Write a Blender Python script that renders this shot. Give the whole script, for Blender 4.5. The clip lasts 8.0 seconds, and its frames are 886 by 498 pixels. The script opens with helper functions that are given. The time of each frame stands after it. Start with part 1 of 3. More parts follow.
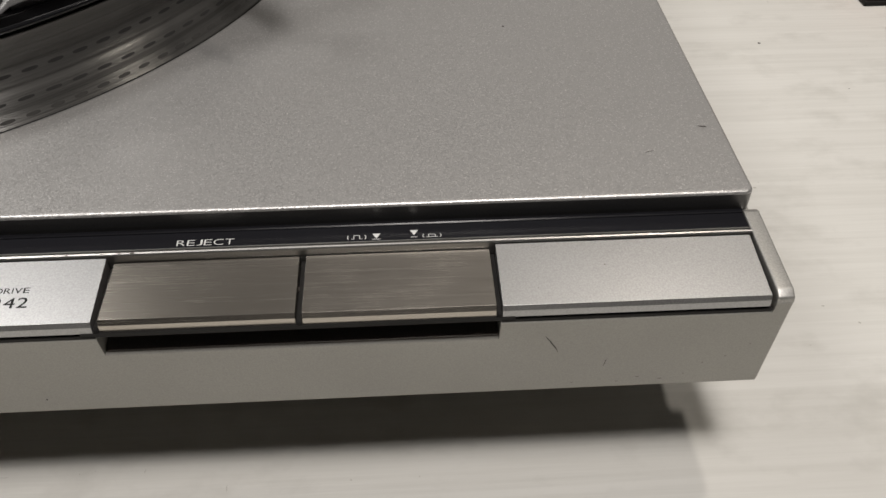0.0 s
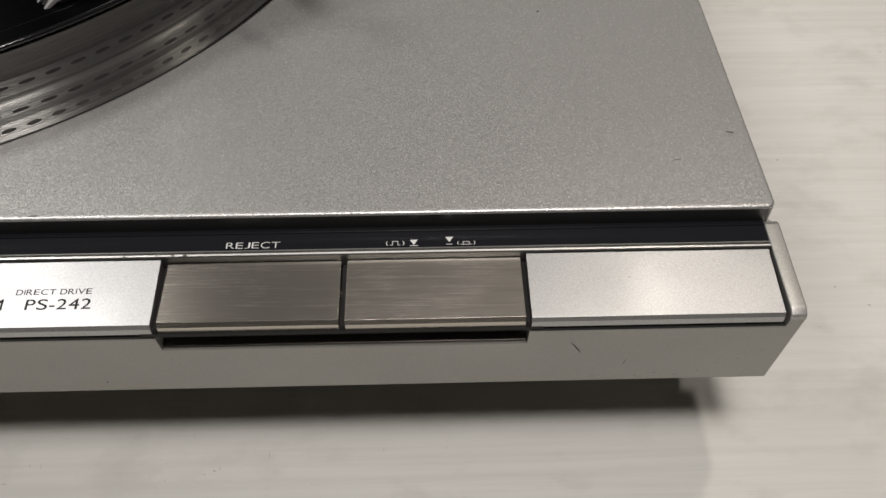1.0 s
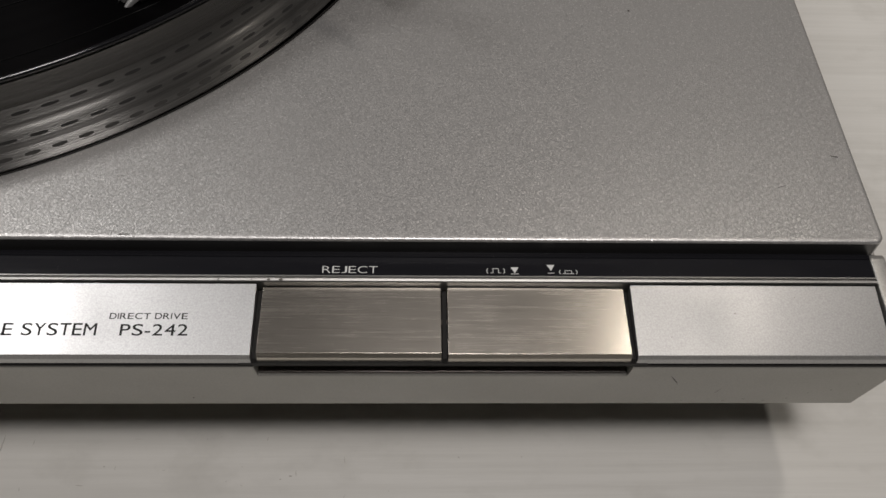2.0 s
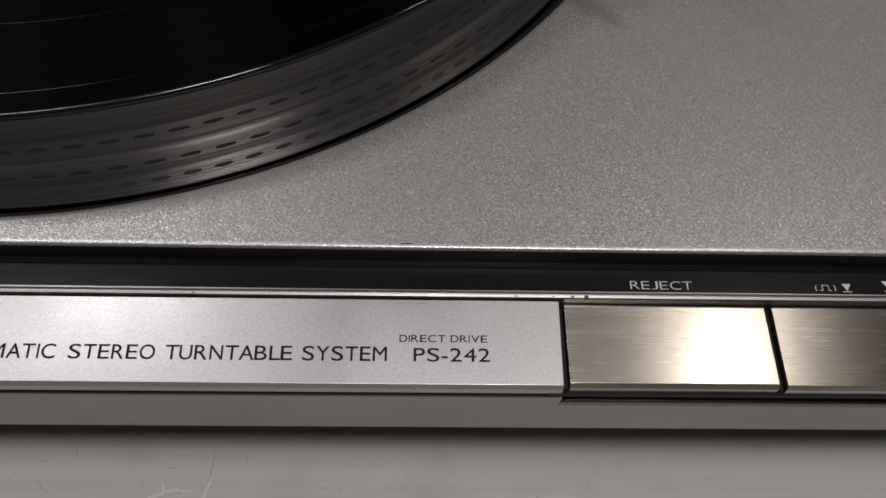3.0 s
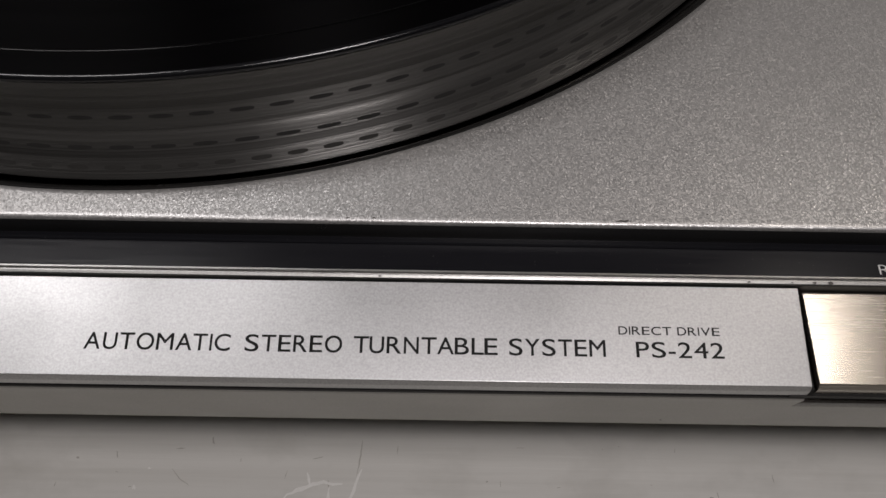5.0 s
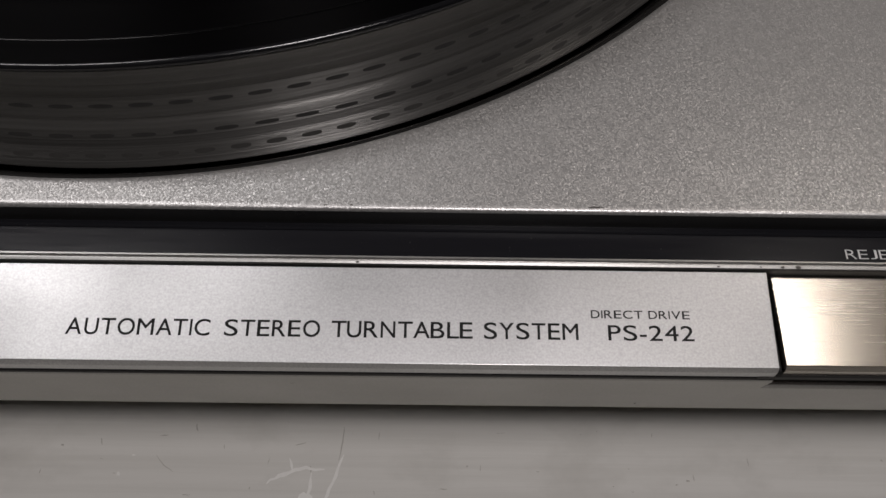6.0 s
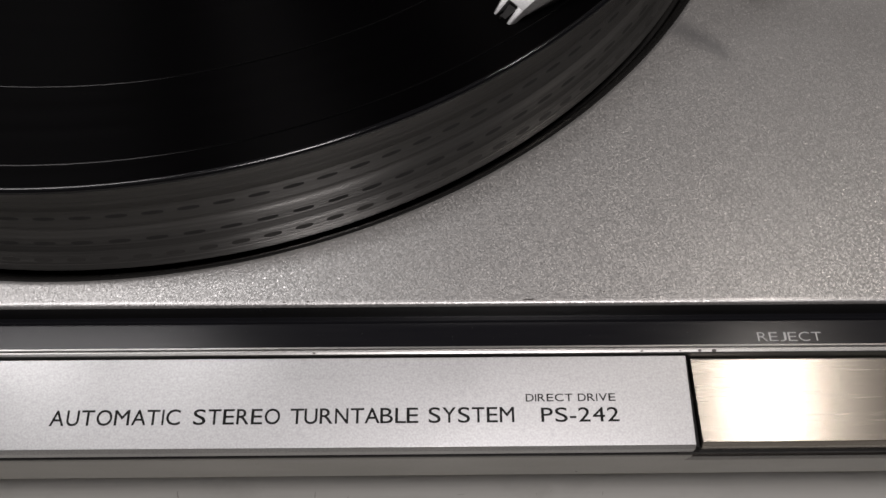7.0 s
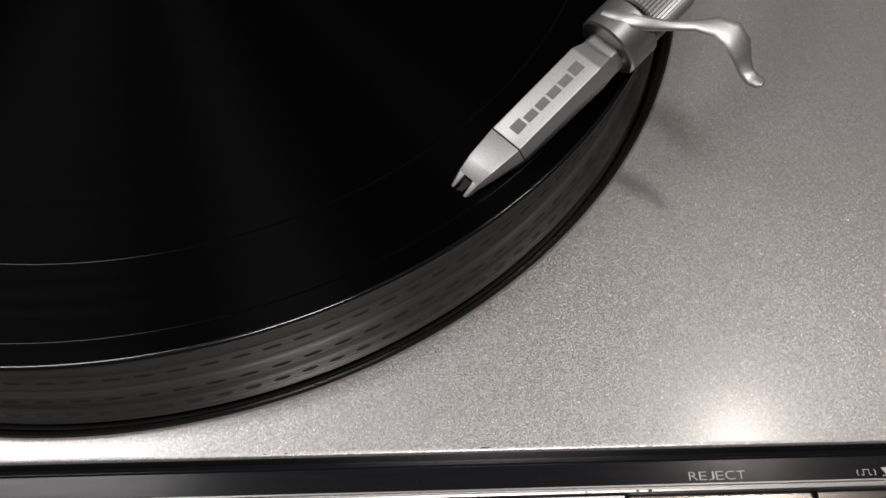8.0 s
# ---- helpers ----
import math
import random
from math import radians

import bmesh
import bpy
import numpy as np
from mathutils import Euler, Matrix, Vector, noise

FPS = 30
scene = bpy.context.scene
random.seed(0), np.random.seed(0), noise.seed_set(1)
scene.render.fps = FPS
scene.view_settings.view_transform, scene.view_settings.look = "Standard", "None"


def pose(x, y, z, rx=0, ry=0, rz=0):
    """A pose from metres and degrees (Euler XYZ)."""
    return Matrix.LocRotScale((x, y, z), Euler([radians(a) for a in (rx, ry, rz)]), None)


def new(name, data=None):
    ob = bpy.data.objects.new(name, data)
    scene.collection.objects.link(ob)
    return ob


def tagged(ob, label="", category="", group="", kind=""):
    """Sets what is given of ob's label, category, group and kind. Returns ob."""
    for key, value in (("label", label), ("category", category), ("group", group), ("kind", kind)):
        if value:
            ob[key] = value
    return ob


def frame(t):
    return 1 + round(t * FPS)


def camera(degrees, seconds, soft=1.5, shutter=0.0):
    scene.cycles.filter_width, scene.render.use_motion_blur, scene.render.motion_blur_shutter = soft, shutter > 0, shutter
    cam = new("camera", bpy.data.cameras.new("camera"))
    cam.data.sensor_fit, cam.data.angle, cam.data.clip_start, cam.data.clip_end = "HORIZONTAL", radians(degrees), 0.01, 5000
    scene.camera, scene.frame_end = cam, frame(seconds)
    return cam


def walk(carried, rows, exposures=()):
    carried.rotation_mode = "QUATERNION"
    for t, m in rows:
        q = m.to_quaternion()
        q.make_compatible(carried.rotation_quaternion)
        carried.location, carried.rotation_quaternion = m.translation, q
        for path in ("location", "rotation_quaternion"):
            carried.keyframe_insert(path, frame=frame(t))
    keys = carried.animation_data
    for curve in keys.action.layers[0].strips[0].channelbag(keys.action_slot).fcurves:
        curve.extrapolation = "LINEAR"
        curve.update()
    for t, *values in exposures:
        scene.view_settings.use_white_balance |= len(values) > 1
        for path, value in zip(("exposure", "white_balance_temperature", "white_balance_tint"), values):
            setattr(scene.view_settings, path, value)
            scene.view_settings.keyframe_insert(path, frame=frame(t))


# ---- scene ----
cam = camera(54.5, 8.0)
# seconds, eye (m), turn (degrees)
PATH = [
    (0, -0.0777, -0.1450, 0.1923, 47.18, -0.00, -3.16),
    (0.2, -0.0773, -0.1442, 0.1973, 46.82, -0.53, -3.04),
    (0.5, -0.0772, -0.1403, 0.2058, 45.22, -0.70, -3.26),
    (0.8, -0.0799, -0.1359, 0.2136, 42.98, -0.94, -2.41),
    (1, -0.0818, -0.1335, 0.2181, 39.92, -0.21, -1.55),
    (1.2, -0.0841, -0.1292, 0.2261, 37.37, -0.29, -0.86),
    (2.3, -0.1224, -0.1028, 0.2284, 33.23, -2.23, -0.89),
    (2.5, -0.1346, -0.0981, 0.2259, 31.91, -1.69, -0.63),
    (2.8, -0.1575, -0.0932, 0.2172, 31.63, -1.98, -0.87),
    (3, -0.1697, -0.0873, 0.2124, 31.78, -1.94, -0.34),
    (3.3, -0.1808, -0.0785, 0.2099, 30.51, -1.08, -0.18),
    (3.5, -0.1845, -0.0750, 0.2098, 30.06, -0.33, 0.29),
    (3.8, -0.1946, -0.0743, 0.2004, 30.12, 0.24, 0.28),
    (4, -0.2015, -0.0726, 0.1990, 29.43, 0.53, 0.37),
    (4.2, -0.2044, -0.0718, 0.1987, 28.93, 0.26, 0.49),
    (5.3, -0.2005, -0.0741, 0.1951, 28.60, -0.94, 0.69),
    (5.5, -0.2000, -0.0754, 0.1952, 28.49, -1.23, 0.62),
    (6, -0.1991, -0.0753, 0.1973, 28.36, -0.93, 0.36),
    (6.2, -0.1981, -0.0767, 0.1964, 29.39, -0.81, 0.07),
    (6.5, -0.1967, -0.0751, 0.2010, 29.08, -0.52, -0.00),
    (6.8, -0.1933, -0.0713, 0.2091, 28.86, -0.50, -0.15),
    (7, -0.1895, -0.0715, 0.2172, 29.89, -0.40, -0.63),
    (7.3, -0.1869, -0.0591, 0.2331, 27.62, -0.78, -1.02),
    (7.5, -0.1878, -0.0604, 0.2381, 29.19, -1.24, -1.48),
    (7.8, -0.1862, -0.0567, 0.2458, 29.64, -1.12, -1.68),
    (8, -0.1869, -0.0556, 0.2487, 30.86, -1.50, -1.96),
]
EXPOSURES = [(0, 0.48, 6700, 7), (1.2, 0.27, 6680, 7), (2.3, -0.24, 6600, 9), (3.3, -0.38, 6540, 11), (6.5, -0.38, 6540, 11), (8, -0.13, 6510, 11)]
walk(cam, [(t, pose(*row)) for t, *row in PATH], EXPOSURES)

# ---- light: two tube lamps over the table and a ceiling lamp ----
world = bpy.data.worlds.new("room_air")
scene.world = world
world.use_nodes = True
world.node_tree.nodes["Background"].inputs[0].default_value = (0.9, 0.95, 1.0, 1)
world.node_tree.nodes["Background"].inputs[1].default_value = 0.02


def lamp(name, at, watts, colour, size, size_y=None):
    """An area lamp that shines straight down."""
    data = bpy.data.lights.new(name, "AREA")
    data.energy, data.color = watts, colour
    data.shape, data.size = ("RECTANGLE", size) if size_y else ("DISK", size)
    if size_y:
        data.size_y = size_y
    ob = new(name, data)
    ob.matrix_world = pose(*at)
    return ob


lamp("tube_lamp_light", (0.235, 0.28, 0.97), 1.35, (1.0, 0.92, 0.85), 0.065, 0.10)
lamp("tube_lamp_light", (-0.68, 0.27, 0.97), 3.7, (1.0, 0.97, 0.97), 0.38, 0.16)
lamp("ceiling_lamp_light", (-0.02, -0.34, 1.70), 17.2, (1.0, 0.95, 0.95), 0.42)

# ---- materials ----


class Nodes:
    def __init__(self, name):
        self.m = bpy.data.materials.new(name)
        self.m.use_nodes = True
        self.t = self.m.node_tree
        self.p = self.t.nodes["Principled BSDF"]
        self.coord = self.add("ShaderNodeTexCoord").outputs["Object"]

    def add(self, kind):
        return self.t.nodes.new(kind)

    def link(self, a, b):
        self.t.links.new(a, b)

    def set(self, **values):
        for key, v in values.items():
            self.p.inputs[key.replace("_", " ")].default_value = (*v, 1) if isinstance(v, tuple) else v
        return self

    def stretch(self, sx, sy, sz):
        n = self.add("ShaderNodeMapping")
        n.inputs["Scale"].default_value = (sx, sy, sz)
        self.link(self.coord, n.inputs["Vector"])
        return n.outputs["Vector"]

    def noise(self, scale, detail=3.0, vector=None, rough=0.55):
        n = self.add("ShaderNodeTexNoise")
        n.inputs["Scale"].default_value, n.inputs["Detail"].default_value = scale, detail
        n.inputs["Roughness"].default_value = rough
        self.link(vector or self.coord, n.inputs["Vector"])
        return n.outputs["Fac"]

    def cells(self, scale):
        n = self.add("ShaderNodeTexVoronoi")
        n.inputs["Scale"].default_value = scale
        self.link(self.coord, n.inputs["Vector"])
        sep = self.add("ShaderNodeSeparateColor")
        self.link(n.outputs["Color"], sep.inputs["Color"])
        return sep.outputs[0], n.outputs["Color"]

    def ramp(self, fac, a, b, lo=0.3, hi=0.7):
        n = self.add("ShaderNodeMapRange")
        n.inputs["From Min"].default_value, n.inputs["From Max"].default_value = lo, hi
        n.inputs["To Min"].default_value, n.inputs["To Max"].default_value = a, b
        self.link(fac, n.inputs["Value"])
        return n.outputs["Result"]

    def mix(self, fac, a, b, kind="MIX"):
        n = self.add("ShaderNodeMix")
        n.data_type, n.blend_type = "RGBA", kind
        for i, v in ((0, fac), (6, a), (7, b)):
            if isinstance(v, (int, float)):
                n.inputs[i].default_value = v
            elif isinstance(v, tuple):
                n.inputs[i].default_value = (*v, 1)
            else:
                self.link(v, n.inputs[i])
        return n.outputs[2]

    def math(self, op, a, b=0.0):
        n = self.add("ShaderNodeMath")
        n.operation = op
        for i, v in ((0, a), (1, b)):
            if isinstance(v, (int, float)):
                n.inputs[i].default_value = v
            else:
                self.link(v, n.inputs[i])
        return n.outputs[0]

    def bump(self, height, strength, depth):
        n = self.add("ShaderNodeBump")
        n.inputs["Strength"].default_value, n.inputs["Distance"].default_value = strength, depth
        self.link(height, n.inputs["Height"])
        self.link(n.outputs["Normal"], self.p.inputs["Normal"])
        return n

    def to(self, out, key):
        self.link(out, self.p.inputs[key])
        return self


def mat_deck():
    """Silver paint whose flakes each lie at their own small tilt; a few lie bare and glint."""
    n = Nodes("silver_flake_paint").set(Metallic=0.72, Coat_Weight=0.8, Coat_Roughness=0.18)
    fine, colour = n.cells(5200)
    glint, _ = n.cells(3600)
    cloud = n.noise(9, 4)
    c = n.mix(n.ramp(fine, 0.0, 1.0, 0.0, 1.0), (0.42, 0.413, 0.406), (0.53, 0.521, 0.511))
    c = n.mix(n.ramp(cloud, 0.0, 0.25), c, (0.40, 0.392, 0.38))
    bare = n.ramp(glint, 0.0, 0.5, 0.88, 0.97)
    n.to(n.mix(bare, c, (0.80, 0.79, 0.775)), "Base Color")
    n.to(n.math("SUBTRACT", n.math("ADD", n.ramp(fine, 0.34, 0.46, 0, 1), n.ramp(cloud, -0.02, 0.04)), n.math("MULTIPLY", bare, 0.08)), "Roughness")
    geo = n.add("ShaderNodeNewGeometry")
    tilt = n.add("ShaderNodeVectorMath")
    tilt.operation = "MULTIPLY_ADD"
    tilt.inputs[1].default_value = (0.21, 0.21, 0.21)
    tilt.inputs[2].default_value = (-0.105, -0.105, -0.105)
    n.link(colour, tilt.inputs[0])
    add = n.add("ShaderNodeVectorMath")
    add.operation = "ADD"
    n.link(tilt.outputs[0], add.inputs[0])
    n.link(geo.outputs["Normal"], add.inputs[1])
    unit = n.add("ShaderNodeVectorMath")
    unit.operation = "NORMALIZE"
    n.link(add.outputs[0], unit.inputs[0])
    n.to(unit.outputs[0], "Normal")
    return n.m


def mat_satin(name, lo, hi, rough=0.34, metal=0.9):
    n = Nodes(name).set(Metallic=metal, Roughness=rough)
    fine = n.noise(2600, 2)
    cloud = n.noise(35, 4)
    c = n.mix(n.ramp(fine, 0, 1), lo, hi)
    n.to(n.mix(n.ramp(cloud, 0, 0.2), c, lo), "Base Color")
    n.to(n.ramp(cloud, rough - 0.04, rough + 0.06), "Roughness")
    n.bump(fine, 0.3, 0.00003)
    return n.m


def mat_brushed():
    """Steel brushed along x, with single hairs that catch the light."""
    n = Nodes("brushed_steel").set(Metallic=1.0, Roughness=0.27, Anisotropic=0.7)
    hair = n.noise(1.0, 5, n.stretch(60, 7500, 7500), 0.7)
    broad = n.noise(1.0, 2, n.stretch(40, 2400, 2400), 0.6)
    cloud = n.noise(60, 3)
    c = n.mix(n.ramp(hair, 0, 1), (0.42, 0.388, 0.343), (0.51, 0.475, 0.424))
    n.to(n.mix(n.ramp(broad, 0, 0.3), c, (0.38, 0.352, 0.312)), "Base Color")
    n.to(n.math("ADD", n.ramp(hair, 0.225, 0.28), n.ramp(cloud, -0.01, 0.015)), "Roughness")
    tangent = n.add("ShaderNodeCombineXYZ")
    tangent.inputs[1].default_value, tangent.inputs[2].default_value = 1.0, -1.0
    n.to(tangent.outputs[0], "Tangent")
    n.bump(n.math("ADD", hair, n.math("MULTIPLY", broad, 0.7)), 0.03, 0.00002)
    return n.m


def mat_paint(name, lo, hi, rough, bump=0.0, scale=700, spec=0.5):
    n = Nodes(name).set(Roughness=rough)
    n.p.inputs["Specular IOR Level"].default_value = spec
    a, b = n.noise(scale, 3), n.noise(22, 5)
    c = n.mix(n.ramp(a, 0, 0.6), lo, hi)
    n.to(n.mix(n.ramp(b, 0, 0.5), c, lo), "Base Color")
    n.to(n.ramp(b, rough - 0.05, rough + 0.08), "Roughness")
    if bump:
        n.bump(a, bump, 0.00005)
    return n.m


def mat_strip():
    n = Nodes("gloss_black_strip").set(Base_Color=(0.010, 0.010, 0.012), Roughness=0.16)
    hair = n.noise(1.0, 4, n.stretch(60, 4200, 4200), 0.7)
    dust = n.noise(1800, 2)
    n.to(n.mix(n.ramp(dust, 0, 0.5, 0.70, 0.8), (0.010, 0.010, 0.012), (0.09, 0.09, 0.085)), "Base Color")
    n.to(n.ramp(hair, 0.13, 0.25), "Roughness")
    n.p.inputs["Specular IOR Level"].default_value = 0.19
    n.bump(hair, 0.16, 0.00002)
    return n.m


def mat_platter(name, lo, hi):
    """Turned metal: fine grooves round the rim tilt the surface up and down."""
    n = Nodes(name).set(Metallic=0.7, Roughness=0.28, Anisotropic=0.97, Anisotropic_Rotation=0.25)
    ring = n.noise(1.0, 3, n.stretch(25, 25, 2600), 0.6)
    n.to(n.mix(n.ramp(ring, 0, 1), lo, hi), "Base Color")
    n.to(n.ramp(ring, 0.29, 0.33), "Roughness")
    around = n.add("ShaderNodeTangent")
    around.direction_type, around.axis = "RADIAL", "Z"
    n.to(around.outputs[0], "Tangent")
    groove = n.noise(1.0, 0, n.stretch(1.2, 1.2, 24000))
    tilt = n.add("ShaderNodeCombineXYZ")
    n.link(n.ramp(groove, -0.9, 0.9, 0.22, 0.78), tilt.inputs[2])
    geo = n.add("ShaderNodeNewGeometry")
    add = n.add("ShaderNodeVectorMath")
    add.operation = "ADD"
    n.link(tilt.outputs[0], add.inputs[0])
    n.link(geo.outputs["Normal"], add.inputs[1])
    unit = n.add("ShaderNodeVectorMath")
    unit.operation = "NORMALIZE"
    n.link(add.outputs[0], unit.inputs[0])
    n.to(unit.outputs[0], "Normal")
    return n.m


def mat_record():
    n = Nodes("grooved_black_vinyl").set(Base_Color=(0.0009, 0.0008, 0.001), Roughness=0.42, Anisotropic=0.97, Anisotropic_Rotation=0.25)
    n.p.inputs["Specular IOR Level"].default_value = 0.024
    sep = n.add("ShaderNodeSeparateXYZ")
    n.link(n.coord, sep.inputs[0])
    r = n.math("SQRT", n.math("ADD", n.math("POWER", sep.outputs[0], 2.0), n.math("POWER", sep.outputs[1], 2.0)))
    flat = n.add("ShaderNodeCombineXYZ")
    n.link(r, flat.inputs[0])
    fine = n.noise(9000, 1, flat.outputs[0])
    band = n.noise(420, 2, flat.outputs[0])
    n.to(n.ramp(band, 0.36, 0.46), "Roughness")
    tangent = n.add("ShaderNodeTangent")
    tangent.direction_type, tangent.axis = "RADIAL", "Z"
    n.to(tangent.outputs[0], "Tangent")
    n.bump(n.math("ADD", fine, n.math("MULTIPLY", band, 0.4)), 0.10, 0.00002)
    return n.m


def mat_table():
    """Limewashed boards: fine grain lines, broad pale bands, grey smudges and pinprick specks."""
    n = Nodes("limewashed_wood").set(Roughness=0.5)
    grain = n.noise(1.0, 6, n.stretch(7, 260, 260), 0.7)
    wide = n.noise(1.0, 4, n.stretch(3.0, 34, 34), 0.6)
    smudge = n.noise(48, 5, n.stretch(0.6, 1.0, 1.0), 0.6)
    spot = n.noise(420, 2)
    c = n.mix(n.ramp(grain, 0, 0.9, 0.42, 0.75), (0.67, 0.659, 0.624), (0.54, 0.527, 0.49))
    c = n.mix(n.ramp(wide, 0, 0.6), c, (0.55, 0.537, 0.50))
    c = n.mix(n.ramp(smudge, 0, 0.55, 0.52, 0.72), c, (0.43, 0.417, 0.382))
    c = n.mix(n.ramp(spot, 0, 0.7, 0.75, 0.80), c, (0.34, 0.32, 0.28))
    n.to(c, "Base Color")
    n.to(n.math("ADD", n.ramp(grain, 0.40, 0.55), n.ramp(smudge, -0.06, 0.08)), "Roughness")
    n.bump(n.math("ADD", grain, n.math("MULTIPLY", wide, 0.5)), 0.3, 0.0003)
    return n.m


M_DECK = mat_deck()
M_PANEL = mat_satin("satin_aluminium", (0.345, 0.345, 0.347), (0.445, 0.445, 0.447), 0.38, 0.92)
M_TRIM = mat_satin("bright_aluminium", (0.34, 0.335, 0.325), (0.42, 0.414, 0.402), 0.36, 1.0)
M_CAP = mat_satin("cast_silver_cap", (0.36, 0.353, 0.335), (0.50, 0.49, 0.468), 0.40, 0.7)
M_FASCIA = mat_satin("warm_silver_fascia_paint", (0.32, 0.312, 0.288), (0.385, 0.376, 0.35), 0.42, 0.35)
M_BRUSH = mat_brushed()
M_STRIP = mat_strip()
M_BLACK = mat_paint("matt_black_plastic", (0.008, 0.0075, 0.007), (0.014, 0.013, 0.012), 0.55, 0.1, 700, 0.25)
M_NOTCH = mat_satin("dark_bronze_notch", (0.17, 0.15, 0.138), (0.22, 0.195, 0.18), 0.32, 0.8)
M_PLATTER = mat_platter("machined_platter_metal", (0.155, 0.152, 0.144), (0.225, 0.22, 0.21))
M_DOT = mat_paint("strobe_mark_paint", (0.035, 0.034, 0.033), (0.05, 0.049, 0.047), 0.4, 0, 700, 0.4)
M_DOT_PALE = mat_paint("worn_strobe_mark", (0.055, 0.053, 0.05), (0.08, 0.078, 0.073), 0.4, 0, 700, 0.4)
M_RECORD = mat_record()
M_GLOSS = mat_paint("smooth_black_vinyl", (0.006, 0.006, 0.007), (0.009, 0.009, 0.010), 0.13, 0, 700, 0.45)
M_GAP = mat_paint("track_gap_vinyl", (0.0018, 0.0018, 0.002), (0.0024, 0.0024, 0.0026), 0.14, 0, 700, 0.12)
M_LABEL = mat_paint("paper_label", (0.35, 0.10, 0.06), (0.45, 0.14, 0.08), 0.6)
M_INK = mat_paint("black_ink", (0.008, 0.008, 0.008), (0.012, 0.012, 0.012), 0.6, 0, 700, 0.12)
M_WHITE = mat_paint("white_ink", (0.55, 0.55, 0.54), (0.64, 0.64, 0.63), 0.6, 0, 700, 0.3)
M_SHELL = mat_satin("silver_cartridge_finish", (0.40, 0.40, 0.398), (0.50, 0.50, 0.497), 0.42, 0.8)
M_COLLAR = mat_satin("grey_cast_collar", (0.24, 0.24, 0.238), (0.32, 0.32, 0.317), 0.38, 0.8)
M_GREY = mat_paint("grey_print", (0.17, 0.17, 0.17), (0.22, 0.22, 0.22), 0.5)
M_TABLE = mat_table()
M_RUBBER = mat_paint("black_rubber", (0.008, 0.008, 0.008), (0.012, 0.012, 0.012), 0.8, 0.2, 700, 0.2)
M_RED = mat_paint("red_leather", (0.38, 0.055, 0.035), (0.46, 0.075, 0.045), 0.5, 0.3)
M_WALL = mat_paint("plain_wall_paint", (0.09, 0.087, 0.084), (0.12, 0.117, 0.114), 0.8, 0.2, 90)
# lighter tone for the unseen north wall, which the steel buttons mirror
M_WALL_PALE = mat_paint("pale_reflector_wall", (0.38, 0.375, 0.365), (0.43, 0.425, 0.415), 0.8, 0.2, 90)
M_FLOOR = mat_paint("brown_floor", (0.12, 0.085, 0.055), (0.18, 0.13, 0.085), 0.5, 0.2, 60)
M_PEN = mat_paint("dark_grey_plastic", (0.06, 0.06, 0.062), (0.09, 0.09, 0.09), 0.4)
# table scuffs, their gloss put into a pale colour
M_SCUFF = mat_paint("pale_scuff_gloss", (0.72, 0.71, 0.68), (0.86, 0.85, 0.82), 0.4, 0.3, 900)
# silver lip with the dark rim's reflection put into its base colour
M_LIP = mat_satin("darkened_silver_lip", (0.13, 0.127, 0.125), (0.18, 0.176, 0.173), 0.24, 1.0)
M_STAIN = mat_paint("grey_table_stain", (0.36, 0.345, 0.31), (0.45, 0.43, 0.39), 0.6)
# deck side: shade and dark reflections are put into the silver's base colour
M_EDGE = mat_satin("shaded_silver_edge", (0.15, 0.148, 0.145), (0.19, 0.187, 0.183), 0.3, 0.9)
M_FLECK = mat_paint("pale_grime", (0.17, 0.16, 0.145), (0.22, 0.205, 0.185), 0.6)
M_SPECK = mat_paint("dark_speck", (0.05, 0.045, 0.04), (0.08, 0.07, 0.06), 0.6)

# ---- building helpers ----


def part(name, bm, material, parent=None, label="", smooth=False):
    me = bpy.data.meshes.new(name)
    bmesh.ops.recalc_face_normals(bm, faces=bm.faces)
    bm.to_mesh(me)
    bm.free()
    if smooth:
        me.polygons.foreach_set("use_smooth", [True] * len(me.polygons))
        me.set_sharp_from_angle(angle=radians(38))
    me.materials.append(material)
    ob = new(name, me)
    if parent:
        ob.parent = parent
    if label:
        ob["label"] = label
    return ob


def thing(name, label, category, kind="", group=""):
    return tagged(new(name), label, category, group, kind)


def box(bm, x0, x1, y0, y1, z0, z1, bevel=0.0, segments=2):
    made = bmesh.ops.create_cube(bm, size=1.0)
    vs = made["verts"]
    for v in vs:
        v.co = Vector((x0 if v.co.x < 0 else x1, y0 if v.co.y < 0 else y1, z0 if v.co.z < 0 else z1))
    if bevel:
        es = {e for v in vs for e in v.link_edges}
        bmesh.ops.bevel(bm, geom=list(es), offset=bevel, segments=segments, affect="EDGES", profile=0.6)
    return bm


def prism(profile, x0, x1, bevel=0.0, segments=2, ends=True):
    """A profile in y and z, drawn out along x."""
    bm = bmesh.new()
    a = [bm.verts.new((x0, y, z)) for y, z in profile]
    b = [bm.verts.new((x1, y, z)) for y, z in profile]
    n = len(profile)
    for i in range(n):
        bm.faces.new((a[i], a[(i + 1) % n], b[(i + 1) % n], b[i]))
    bm.faces.new(a)
    bm.faces.new(b)
    if bevel:
        bmesh.ops.bevel(bm, geom=list(bm.edges), offset=bevel, segments=segments, affect="EDGES", profile=0.6)
    return bm


